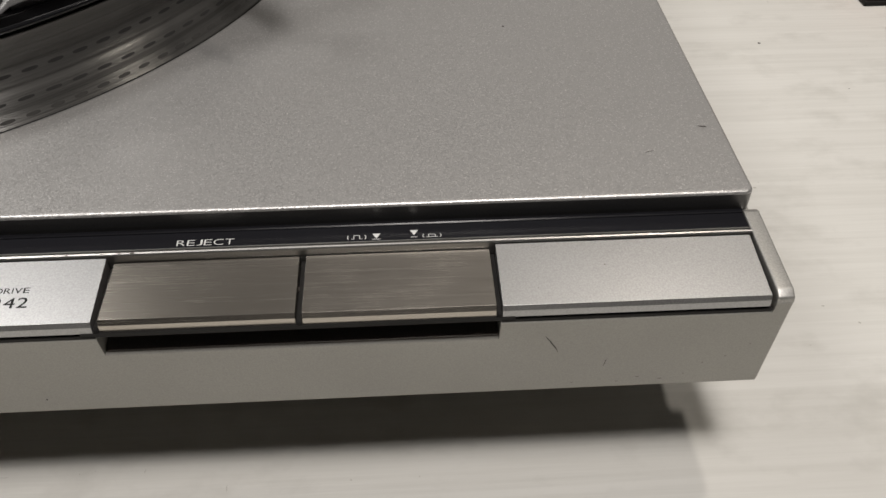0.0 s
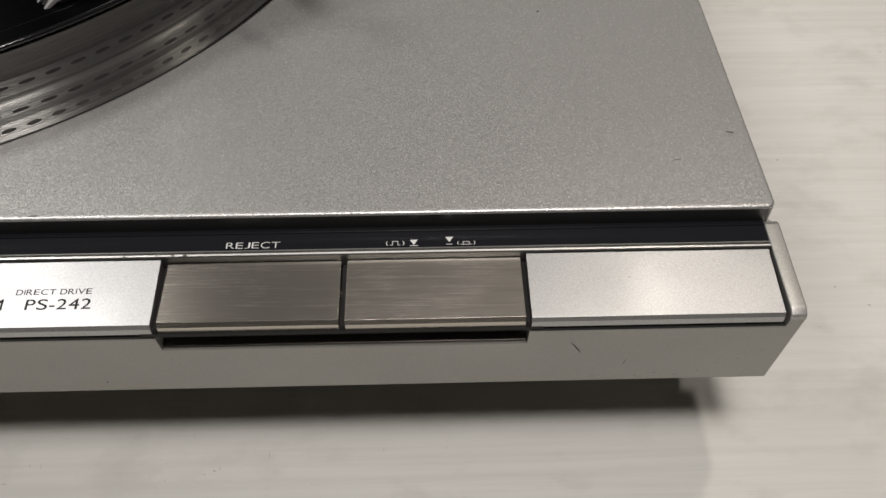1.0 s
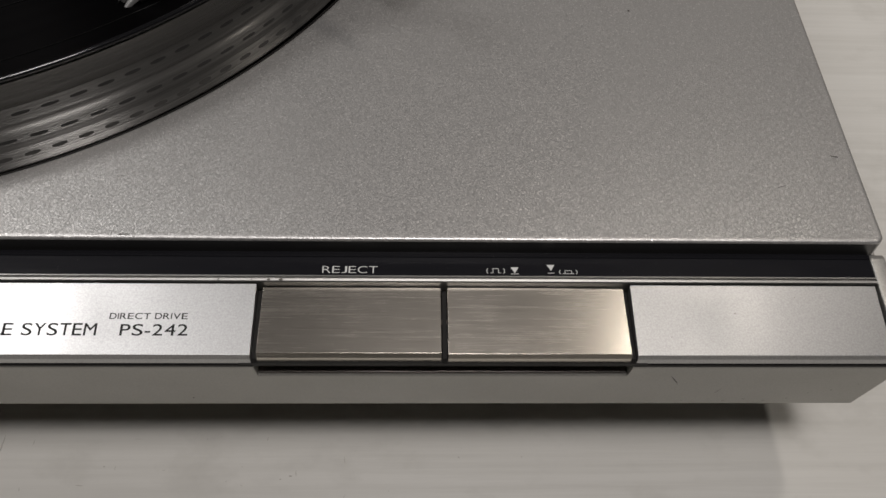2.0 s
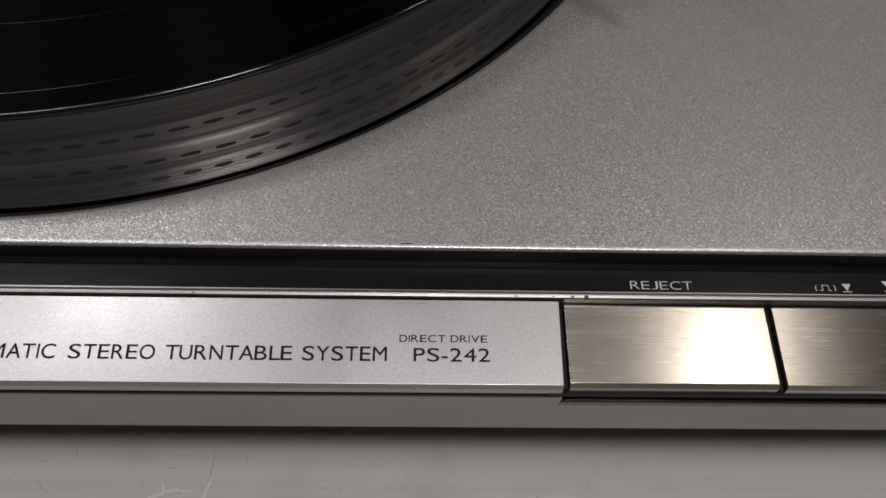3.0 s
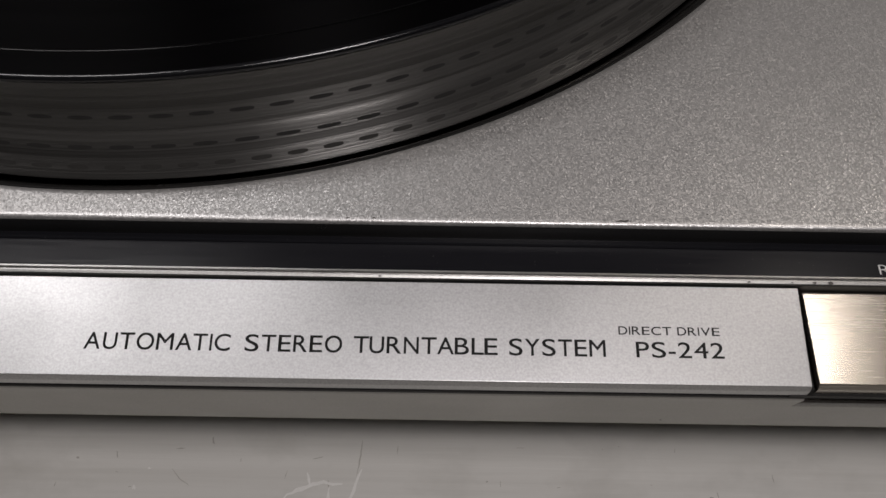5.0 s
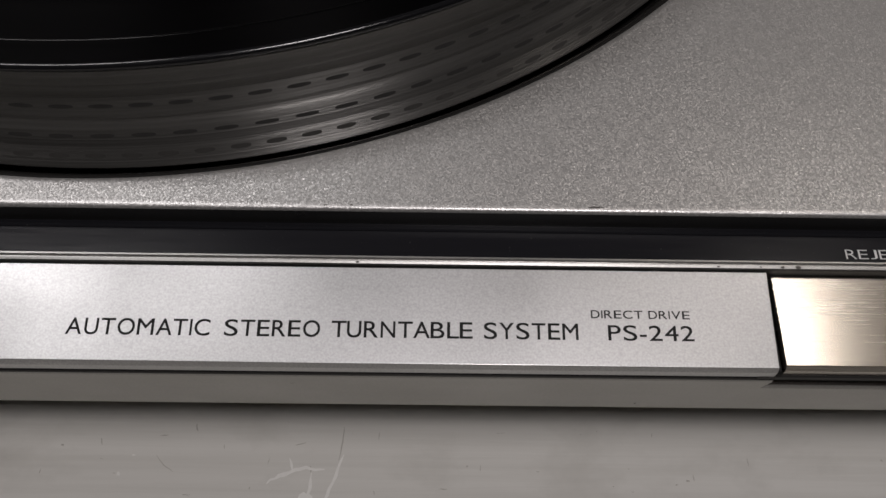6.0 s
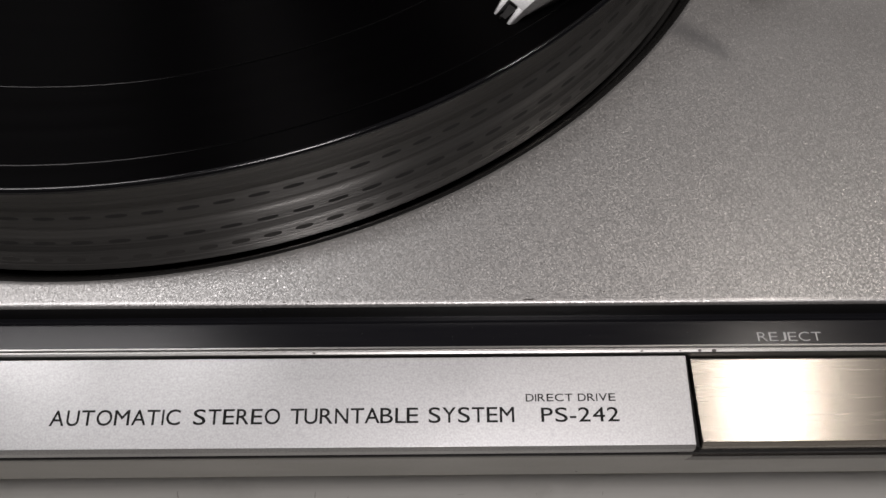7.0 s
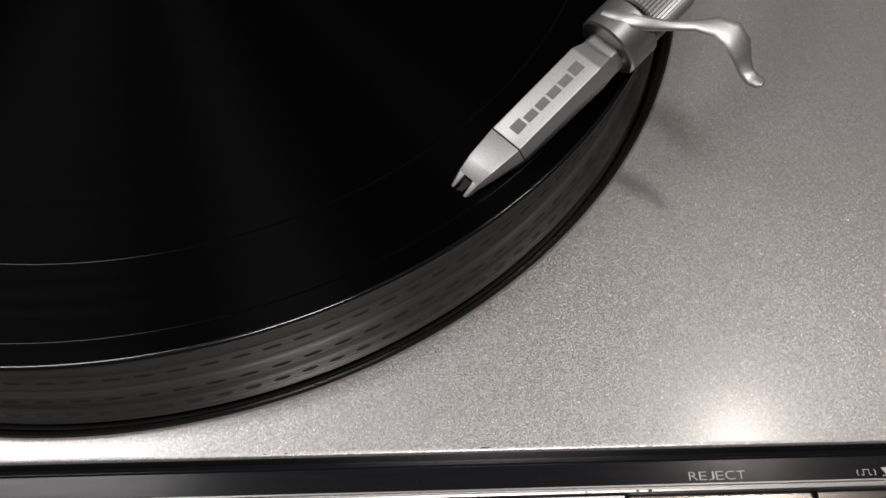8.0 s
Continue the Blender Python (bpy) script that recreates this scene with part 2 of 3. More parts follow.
def lathe(profile, n=256, close=True):
    """A profile in radius and z, turned about z."""
    bm = bmesh.new()
    rings = []
    for r, z in profile:
        rings.append([bm.verts.new((r * math.cos(2 * math.pi * i / n), r * math.sin(2 * math.pi * i / n), z)) for i in range(n)])
    for a, b in zip(rings, rings[1:]):
        for i in range(n):
            bm.faces.new((a[i], a[(i + 1) % n], b[(i + 1) % n], b[i]))
    if close:
        bm.faces.new(rings[0])
        bm.faces.new(rings[-1])
    return bm


def loft(bm, sections, caps=True):
    rows = [[bm.verts.new(p) for p in s] for s in sections]
    for a, b in zip(rows, rows[1:]):
        for i in range(len(a)):
            bm.faces.new((a[i], a[(i + 1) % len(a)], b[(i + 1) % len(a)], b[i]))
    if caps:
        bm.faces.new(rows[0])
        bm.faces.new(rows[-1])
    return bm


# widths of the wide capitals and figures, in cap heights
WIDE = dict(A=1.0, B=0.84, C=0.98, D=0.90, E=0.78, I=0.13, J=0.58, L=0.72, M=1.04, N=0.88, O=1.08, P=0.80, R=0.86, S=0.86, T=0.90, U=0.86, V=0.96, Y=0.94)
WIDE.update({"2": 0.82, "4": 0.86, "-": 0.44, " ": 0.62})


def glyph(letter, thin):
    """The outline of one letter of the built-in font as a flat mesh."""
    cu = bpy.data.curves.new("glyph", "FONT")
    cu.body, cu.size, cu.extrude, cu.resolution_u, cu.offset = letter, 1.0, 0.0, 6, thin
    tmp = new("tmp", cu)
    bpy.context.view_layer.update()
    me = bpy.data.meshes.new_from_object(tmp.evaluated_get(bpy.context.evaluated_depsgraph_get()))
    bpy.data.objects.remove(tmp)
    return me


def lettering(name, words, material, parent, m, x0, x1, y0, y1, label, thin=0.0, heavy=0.0):
    """Words set letter by letter in a wide face, as a thin mesh that fills the rectangle x0..x1, y0..y1 of the plane m."""
    tight = {"TA", "AT", "TU", "LE", "AB"}
    gaps = [0.05 if words[i:i + 2] in tight else (0.0 if " " in words[i:i + 2] else 0.17) for i in range(len(words) - 1)] + [0.0]
    unit = (x1 - x0) / (sum(WIDE[c] for c in words) + sum(gaps))
    cap = [v.co.y for v in glyph("E", thin).vertices]
    base, tall = min(cap), max(cap) - min(cap)
    bm = bmesh.new()
    x = x0
    for c, gap in zip(words, gaps):
        if c != " ":
            me = glyph(c, thin)
            xs = [v.co.x for v in me.vertices]
            fx, lo = WIDE[c] * unit / (max(xs) - min(xs)), min(xs)
            ys = [v.co.y for v in me.vertices]
            low, high = (min(ys), max(ys) - min(ys)) if c == "J" else (base, tall)
            for k, (dx, dy) in enumerate(((heavy, heavy), (-heavy, heavy), (heavy, -heavy), (-heavy, -heavy)) if heavy else ((0, 0),)):
                old = len(bm.verts)
                bm.from_mesh(me)
                bm.verts.ensure_lookup_table()
                for v in bm.verts[old:]:
                    v.co = m @ Vector((x + (v.co.x - lo) * fx + dx, y0 + (v.co.y - low) / high * (y1 - y0) + dy, 0.00002 + k * 0.000003))
        x += (WIDE[c] + gap) * unit
    me = bpy.data.meshes.new(name)
    bm.to_mesh(me)
    bm.free()
    me.materials.append(material)
    ob = new(name, me)
    ob.parent = parent
    ob["label"] = label
    return ob


def marks(name, polygons, material, parent, m, label=""):
    """Flat printed shapes on the plane m."""
    bm = bmesh.new()
    for poly in polygons:
        bm.faces.new([bm.verts.new(m @ Vector((x, y, 0.00002))) for x, y in poly])
    return part(name, bm, material, parent, label)


# ---- room ----
floor = tagged(part("floor", box(bmesh.new(), -2.3, 2.0, -2.0, 2.0, -0.79, -0.74), M_FLOOR), "plain brown wooden floor under the table", "floor", kind="structure")
ceiling = tagged(part("ceiling", box(bmesh.new(), -2.3, 2.0, -2.0, 2.0, 1.76, 1.81), M_WALL), "plain grey painted ceiling above the table", "ceiling", kind="structure")
# unseen walls, added to close the room; the north one brightens reflections
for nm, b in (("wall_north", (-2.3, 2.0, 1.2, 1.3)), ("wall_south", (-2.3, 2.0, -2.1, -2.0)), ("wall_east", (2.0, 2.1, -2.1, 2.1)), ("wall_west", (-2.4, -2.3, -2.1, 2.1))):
    tagged(part(nm, box(bmesh.new(), *b, -0.79, 1.81), M_WALL_PALE if nm == "wall_north" else M_WALL), "plain unseen wall added to close the room", "wall", kind="structure")

table = thing("table", "white limewashed wooden table with faint grain and specks", "table")
part("tabletop", box(bmesh.new(), -1.05, 0.65, -0.42, 0.62, -0.03, 0.0, 0.003), M_TABLE, table)
for x in (-1.0, 0.6):
    for y in (-0.37, 0.57):
        part("leg", box(bmesh.new(), x - 0.03, x + 0.03, y - 0.03, y + 0.03, -0.74, -0.0305, 0.003), M_TABLE, table)

# ---- turntable ----
ZD = 0.0716            # deck top
CX, CY = -0.2620, 0.1626   # spindle
turntable = thing("turntable", "silver automatic record turntable standing on the white table", "turntable")
WIDTH, DEPTH = 0.430, 0.352


def rounded_loop(inset, radius, side=120, corner=8):
    x0, x1, y0, y1 = -WIDTH + inset, -inset, inset, DEPTH - inset
    r = max(radius - inset, 0.0004)
    out = []
    for cx, cy, a0, nx, ny in ((x1 - r, y0 + r, -90, x1, y1 - r), (x1 - r, y1 - r, 0, x0 + r, y1), (x0 + r, y1 - r, 90, x0, y0 + r), (x0 + r, y0 + r, 180, x1 - r, y0)):
        for k in range(corner + 1):
            a = radians(a0 + 90 * k / corner)
            out.append((cx + r * math.cos(a), cy + r * math.sin(a)))
        px, py = out[-1]
        for k in range(1, side):
            out.append((px + (nx - px) * k / side, py + (ny - py) * k / side))
    return out


def deck_mesh():
    bm = bmesh.new()
    EDGE, R_HOLE = 0.0007, 0.1572
    top = rounded_loop(EDGE, 0.0022)
    loops = []
    angle = [math.atan2(y - CY, x - CX) for x, y in top]
    for r, z in ((R_HOLE - 0.0006, ZD - 0.008), (R_HOLE - 0.0006, ZD - 0.0008), (R_HOLE - 0.0004, ZD - 0.0003), (R_HOLE, ZD)):
        loops.append([(CX + r * math.cos(a), CY + r * math.sin(a), z) for a in angle])
    r = R_HOLE + 0.0008
    loops.append([(CX + r * math.cos(a), CY + r * math.sin(a), ZD) for a in angle])
    loops.append([(x, y, ZD) for x, y in rounded_loop(EDGE + 0.0006, 0.0022)])
    loops.append([(x, y, ZD) for x, y in top])
    for k in (22.5, 45, 67.5, 90):
        q = rounded_loop(EDGE * (1 - math.sin(radians(k))), 0.0022)
        loops.append([(x, y, ZD - EDGE * (1 - math.cos(radians(k)))) for x, y in q])
    return loft(bm, loops, caps=False)


part("deck", deck_mesh(), M_DECK, turntable, "silver metal-flake painted deck plate", smooth=True)
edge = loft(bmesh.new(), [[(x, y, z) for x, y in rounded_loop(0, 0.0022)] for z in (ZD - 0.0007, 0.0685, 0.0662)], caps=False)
part("deck_edge", edge, M_EDGE, turntable, "smooth silver side of the deck plate, shade put into its colour", smooth=True)
well = lathe([(0.1554, 0.0640), (0.02, 0.0640), (0.02, 0.0630), (0.1570, 0.0630), (0.1570, 0.0640)], 192, close=False)
bmesh.ops.translate(well, verts=well.verts, vec=(CX, CY, 0))
part("platter_well", well, M_BLACK, turntable, "black recess round the platter", smooth=True)

# the deck dips to the platter: a thin rolled bead, then a polished slope, coloured dark
bead = lathe([(0.1562, ZD - 0.0005), (0.1564, ZD - 0.0001), (0.1567, ZD + 0.0001), (0.1570, ZD + 0.0001), (0.1573, ZD - 0.0002)], 360, close=False)
bmesh.ops.translate(bead, verts=bead.verts, vec=(CX, CY, 0))
part("well_bead", bead, M_BLACK, turntable, "thin rolled edge of the platter well", smooth=True)
lip = lathe([(0.1563, ZD - 0.0003), (0.1556, ZD - 0.0010), (0.1546, ZD - 0.0024), (0.1542, ZD - 0.0034), (0.1541, ZD - 0.0070)], 360, close=False)
bmesh.ops.translate(lip, verts=lip.verts, vec=(CX, CY, 0))
part("well_lip", lip, M_LIP, turntable, "smooth polished silver lip of the platter well, dark reflection in its colour", smooth=True)

# body below the deck
part("chassis", box(bmesh.new(), -WIDTH + 0.001, -0.001, 0.004, DEPTH - 0.002, 0.026, 0.0628, 0.001), M_BLACK, turntable, "black plastic chassis")
side = prism([(0.0005, 0.0312), (DEPTH, 0.0312), (DEPTH, 0.0660), (0.0005, 0.0660)], -0.0030, 0.0, 0.0003)
part("side_wall", side, M_FASCIA, turntable)
side = prism([(0.0005, 0.0312), (DEPTH, 0.0312), (DEPTH, 0.0660), (0.0005, 0.0660)], -WIDTH, -WIDTH + 0.003, 0.0003)
part("side_wall", side, M_FASCIA, turntable)

YF, ZB = -0.0258, 0.0312     # front of the fascia, its lower edge
YB_LOW = -0.0211             # the rail leans back to this line
XL, XM, XR = -0.1416, -0.1003, -0.0591   # edges of the two buttons
Z_LIP = 0.0601


def front(z):
    """Where the leaning rail's face stands at the height z."""
    return YF + (Z_LIP - z) / (Z_LIP - ZB) * (YB_LOW - YF)


def fascia():
    """The front rail with the finger notch under the buttons."""
    bm = bmesh.new()
    e = 0.0003
    for x0, x1, zt in ((-WIDTH - 0.0008, -WIDTH + 0.0028, 0.0636), (-WIDTH + 0.0028, XL, Z_LIP), (XL, XR, 0.0543), (XR, -0.0019, Z_LIP), (-0.0019, 0.0016, 0.0636)):
        q = prism([(YB_LOW - 0.0001, ZB + 0.0004), (YB_LOW + 0.0004, ZB), (0.003, ZB), (0.003, zt), (front(zt) + e, zt), (front(zt - e), zt - e)], x0, x1)
        tmp = bpy.data.meshes.new("tmp")
        q.to_mesh(tmp)
        q.free()
        bm.from_mesh(tmp)
        bpy.data.meshes.remove(tmp)
    bmesh.ops.remove_doubles(bm, verts=bm.verts, dist=1e-6)
    for v in bm.verts:
        flare = 0.0016 * max(Z_LIP - v.co.z, 0.0) / (Z_LIP - ZB)
        if v.co.x > 0:
            v.co.x += flare
        elif v.co.x < -WIDTH + 0.0001:
            v.co.x -= flare
    ends = [e for e in bm.edges if all(v.co.x > 0.0005 for v in e.verts) and all(v.co.y < 0.0 for v in e.verts)]
    bmesh.ops.bevel(bm, geom=ends, offset=0.0006, segments=3, affect="EDGES", profile=0.6)
    return bm


for x0, x1 in ((-WIDTH + 0.003, XL - 0.0002), (XR + 0.0002, -0.0021)):
    part("panel_seam", box(bmesh.new(), x0, x1, YF + 0.0002, -0.0090, Z_LIP + 0.0001, 0.0608), M_BLACK, turntable, "dark seam under the panel")
part("fascia", fascia(), M_FASCIA, turntable, "warm silver painted front rail")
part("finger_notch", prism([(YF + 0.0016, 0.05435), (YF + 0.0018, 0.0546), (-0.0190, 0.0566), (-0.0165, 0.0585), (-0.0160, 0.0622), (-0.0150, 0.0622), (-0.0150, 0.05435)], XL + 0.0002, XR - 0.0002), M_NOTCH, turntable, "dark glossy finger recess below the buttons")

# black legend strip and bright trim
part("strip_step", prism([(-0.0005, 0.0660), (-0.0005, 0.0671), (-0.0011, 0.0671), (-0.0014, 0.0669), (-0.0014, 0.0660)], -WIDTH + 0.003, -0.0022), M_STRIP, turntable, "raised back edge of the black strip")
part("legend_strip", prism([(0.0030, 0.0630), (0.0030, 0.0668), (-0.0062, 0.0666), (-0.0062, 0.0630)], -WIDTH + 0.003, -0.0022), M_STRIP, turntable, "glossy black strip with white legends")
part("trim", prism([(-0.0063, 0.0630), (-0.0063, 0.0667), (-0.0064, 0.0669), (-0.0067, 0.0669), (-0.0068, 0.0663), (-0.0073, 0.0663), (-0.0074, 0.0669), (-0.0075, 0.0671), (-0.0079, 0.0670), (-0.0081, 0.0667), (-0.0081, 0.0630)], -WIDTH + 0.003, -0.0022), M_TRIM, turntable, "thin bright aluminium line with a groove")

YB, YE, ZP0, ZP1 = -0.0084, -0.0249, 0.0664, 0.0645   # panel back and front


def plate(x0, x1, back=0.0, front=0.0, lip=0.0029, edge=0.00008, end=0.0):
    zb, zf = ZP0 - back, ZP1 - front
    return prism([(YB, 0.0625), (YB, zb), (YE - 0.0001 + end, zf), (YE - 0.0006 + end * 0.7, zf - 0.0011), (YE - 0.0006 + end * 0.7, ZP1 - lip), (YE + 0.004, ZP1 - lip)], x0, x1, edge)


name_panel = part("name_panel", plate(-WIDTH + 0.0034, XL - 0.0003), M_PANEL, turntable, "satin aluminium name panel with black lettering")
blank_panel = part("blank_panel", plate(XR + 0.0003, -0.0028), M_PANEL, turntable, "plain satin aluminium panel")
reject = part("reject_button", plate(XL + 0.0010, XM - 0.0009, 0.0015, 0.0000, edge=0.00005, end=0.0005), M_BRUSH, turntable, "brushed steel push button")
cue = part("cue_button", plate(XM + 0.0006, XR - 0.0010, 0.0014, 0.0, edge=0.00005, end=0.0003), M_BRUSH, turntable, "brushed steel push button")
for x in (XL + 0.0003, XM - 0.0001, XR - 0.0003):
    part("divider", prism([(YB, 0.0618), (YB, ZP0 - 0.0030), (YE, ZP1 - 0.0018), (YE - 0.0004, ZP1 - 0.0022), (YE - 0.0006, 0.0618)], x - 0.00045, x + 0.00045), M_BLACK, turntable)
# dark slots between the panels
part("button_slot", box(bmesh.new(), XL - 0.003, XR + 0.003, YE - 0.0007, YB, 0.0606, 0.0617), M_BLACK, turntable)
for x0, x1 in ((-0.0019, 0.0017), (-WIDTH - 0.0009, -WIDTH + 0.0028)):
    part("end_cap", prism([(0.0002, 0.0630), (0.0002, 0.0664), (-0.0010, 0.0668), (-0.0242, 0.0655), (-0.0260, 0.0645), (-0.0263, 0.0630)], x0, x1, 0.0004, 3), M_CAP, turntable, "cast silver end cap", smooth=True)
for x in (-0.385, -0.060):
    for y in (0.045, 0.300):
        foot = lathe([(0.014, 0.0), (0.0165, 0.001), (0.0165, 0.012), (0.013, 0.016), (0.013, 0.0262)], 40)
        bmesh.ops.translate(foot, verts=foot.verts, vec=(x, y, 0))
        part("foot", foot, M_RUBBER, turntable, smooth=True)

# lettering on the name panel
slope = math.atan2(ZP0 - ZP1, YB - YE)
ON_PANEL = Matrix.Translation((0, YB, ZP0)) @ Matrix.Rotation(slope, 4, "X") @ Matrix.Translation((0, -YB, 0))
MMX = 0.001
for words, x0, x1, y0, y1 in (
    ("AUTOMATIC", -259.6, -235.9, -20.75, -17.95),
    ("STEREO", -233.5, -217.7, -20.75, -17.95),
    ("TURNTABLE", -215.8, -192.4, -20.75, -17.95),
    ("SYSTEM", -190.5, -174.8, -20.75, -17.95),
    ("DIRECT DRIVE", -172.5, -155.9, -16.95, -15.55),
    ("PS-242", -169.8, -155.5, -20.75, -18.15),
):
    lettering("lettering", words, M_INK, name_panel, ON_PANEL, x0 * MMX, x1 * MMX, y0 * MMX, y1 * MMX, "black printed capitals", 0.0, 0.00002 if y1 - y0 > 2 else 0.000012)
ON_STRIP = Matrix.Translation((0, 0, 0.06675))
legend_strip = bpy.data.objects["legend_strip"]
lettering("lettering", "REJECT", M_WHITE, legend_strip, ON_STRIP, -0.1276, -0.1153, -0.0057, -0.0039, "white printed capitals", -0.013)


def scaled(polys):
    return [[(x * MMX, y * MMX) for x, y in poly] for poly in polys]


def bracket(x, y, h, flip):
    s = -1 if flip else 1
    pts_out = [(x + s * 0.5 * (1 - math.cos(a)), y + h * math.sin(a)) for a in (-1.1, -0.6, 0, 0.6, 1.1)]
    pts_in = [(px + s * 0.18, py) for px, py in reversed(pts_out)]
    return pts_out + pts_in


def bar(x0, x1, y0, y1):
    return [(x0, y0), (x1, y0), (x1, y1), (x0, y1)]


up = [bracket(-90.9, -5.0, 0.75, False), bracket(-86.7, -5.0, 0.75, True), bar(-90.0, -89.4, -5.6, -5.45), bar(-88.2, -87.6, -5.6, -5.45), bar(-89.5, -89.35, -5.6, -4.4), bar(-88.25, -88.1, -5.6, -4.4), bar(-89.5, -88.1, -4.45, -4.3)]
up += [[(-85.4, -4.0), (-84.5, -5.6), (-83.6, -4.0)], bar(-85.4, -83.6, -5.85, -5.68)]
down = [[(-77.2, -3.3), (-76.3, -4.9), (-75.4, -3.3)], bar(-77.0, -75.6, -5.6, -5.43)]
down += [bracket(-74.5, -5.2, 0.6, False), bracket(-70.3, -5.2, 0.6, True), bar(-73.7, -71.1, -5.7, -5.55), bar(-73.2, -73.05, -5.6, -4.8), bar(-71.75, -71.6, -5.6, -4.8), bar(-73.2, -71.6, -4.9, -4.75)]
marks("lift_symbol", scaled(up), M_WHITE, legend_strip, ON_STRIP, "white arm-up symbol")
marks("lift_symbol", scaled(down), M_WHITE, legend_strip, ON_STRIP, "white arm-down symbol")

# platter: an upright band under the record, then a skirt that flares to its foot
SKIRT = ((0.0905, 0.1497), (0.0860, 0.1489), (0.0822, 0.1484), (0.0790, 0.1489), (0.0742, 0.1505), (0.0705, 0.1520), (0.0686, 0.1531))


def rim(z):
    """The rim's radius at the height z."""
    for (za, ra), (zb, rb) in zip(SKIRT, SKIRT[1:]):
        if z >= zb:
            return ra + (za - z) / (za - zb) * (rb - ra)
    return SKIRT[-1][1]


GROOVES = (0.0826, 0.0775, 0.0724)
RIM = [(rim(z), z) for z, _ in SKIRT[:-1] if all(abs(z - zg) > 0.0007 for zg in GROOVES)]
for zg in GROOVES:
    RIM += [(rim(zg + dz) + dr, zg + dz) for dz, dr in ((0.0006, 0.0), (0.0003, -0.00016), (-0.0003, -0.00016), (-0.0006, 0.0))]
RIM.sort(key=lambda p: -p[1])
platter = part("platter", lathe([(0.004, 0.0885), (0.1484, 0.0885), (0.1489, 0.0904), (0.1494, 0.0907), *RIM, (0.1531, 0.0688), (0.1529, 0.0682), (0.1515, 0.0676), (0.1500, 0.0660), (0.004, 0.0660)], 360), M_PLATTER, turntable, "machined metal platter with strobe marks on its rim", smooth=True)
platter.location = (CX, CY, 0)
part("mat", lathe([(0.004, 0.0886), (0.1482, 0.0886), (0.1486, 0.0909), (0.1489, 0.0912), (0.1487, 0.0915), (0.1470, 0.0918), (0.004, 0.0918)], 192), M_RUBBER, platter, "black rubber mat", smooth=True)


def dot(bm, a, z, wide, high):
    """One oval mark lying on the sloping rim at the angle a."""
    rows = []
    for k in range(7):
        b = math.pi * k / 6
        aa = a - 0.5 * wide / 0.152 * math.cos(b)
        h = 0.5 * high * max(math.sin(b), 0.25) ** 0.6
        pair = []
        for zz in (z - h, z + h):
            r = rim(zz) + 0.00004
            pair.append(bm.verts.new((r * math.cos(aa), r * math.sin(aa), zz)))
        rows.append(pair)
    for p, q in zip(rows, rows[1:]):
        bm.faces.new((p[0], q[0], q[1], p[1]))


for count, z, wide, high, finish in ((140, 0.0806, 0.0042, 0.0009, M_DOT), (133, 0.0746, 0.0042, 0.0008, M_DOT), (150, 0.0708, 0.0036, 0.0009, M_DOT_PALE)):
    # the front arc dot by dot, the far side joined
    near, rest = [], bmesh.new()
    for i in range(count):
        a = 2 * math.pi * i / count - math.pi
        if -2.4 < a < -0.3:
            near.append(a)
        else:
            dot(rest, a, z, wide, high)
    ob = part("strobe_dot", rest, finish, platter, "dark strobe marks on the far side", smooth=True)
    ob["kind"] = "stuff"
    one = bmesh.new()
    dot(one, 0.0, z, wide, high)
    first = part("strobe_dot", one, finish, platter, smooth=True)
    first.rotation_euler = (0, 0, near[0])
    for a in near[1:]:
        again = new("strobe_dot", first.data)
        again.parent = platter
        again.rotation_euler = (0, 0, a)

# record
ZR = 0.0934
record = tagged(part("record", lathe([(0.0036, ZR - 0.0015), (0.0500, ZR - 0.0015), (0.1502, ZR - 0.0015), (0.1502, ZR - 0.0001), (0.0600, ZR - 0.0002), (0.0500, ZR), (0.0036, ZR)], 360), M_RECORD, smooth=True), "black vinyl long-playing record lying on the platter", "record")
bead = [(0.1502, ZR - 0.0015)] + [(0.1504 + 0.0007 * math.cos(a), ZR - 0.0008 + 0.0007 * math.sin(a)) for a in (-1.4, -0.9, -0.4, 0.0, 0.4, 0.8, 1.2, 1.57)] + [(0.1502, ZR - 0.0001)]
part("rim_bead", lathe(bead, 360, close=False), M_GLOSS, record, "smooth raised rim", smooth=True)
for r in (0.1454, 0.1276):
    part("track_gap", lathe([(r - 0.00022, ZR - 0.00006), (r - 0.0001, ZR - 0.00003), (r + 0.0001, ZR - 0.00003), (r + 0.00022, ZR - 0.00006)], 240, close=False), M_GAP, record, "smooth band between tracks", smooth=True)
record.location = (CX, CY, 0)
part("paper_label", lathe([(0.0037, ZR + 0.00002), (0.0495, ZR + 0.00002), (0.0495, ZR + 0.00012), (0.0037, ZR + 0.00012)], 96, close=False), M_LABEL, record, "plain reddish paper label")
part("spindle", lathe([(0.0033, 0.07), (0.0033, ZR + 0.008), (0.002, ZR + 0.0105), (0.0006, ZR + 0.011)], 32), M_TRIM, platter, "steel spindle", smooth=True)

# tonearm with its cartridge
TIP = Vector((-0.1759, 0.0517, 0.0948))
AXIS = Vector((math.cos(0.727), math.sin(0.727), 0.0))
PITCH = 0.298
U = (AXIS * math.cos(PITCH) + Vector((0, 0, math.sin(PITCH)))).normalized()
V = Vector((AXIS.y, -AXIS.x, 0.0))       # to the finger lift's side
Wv = V.cross(U).normalized()
if Wv.z < 0:
    Wv = -Wv


def arm(u, v, w):
    return TIP + U * (u * MMX) + V * (v * MMX) + Wv * (w * MMX)


PIVOT = Vector((-0.073, 0.237, 0.0))


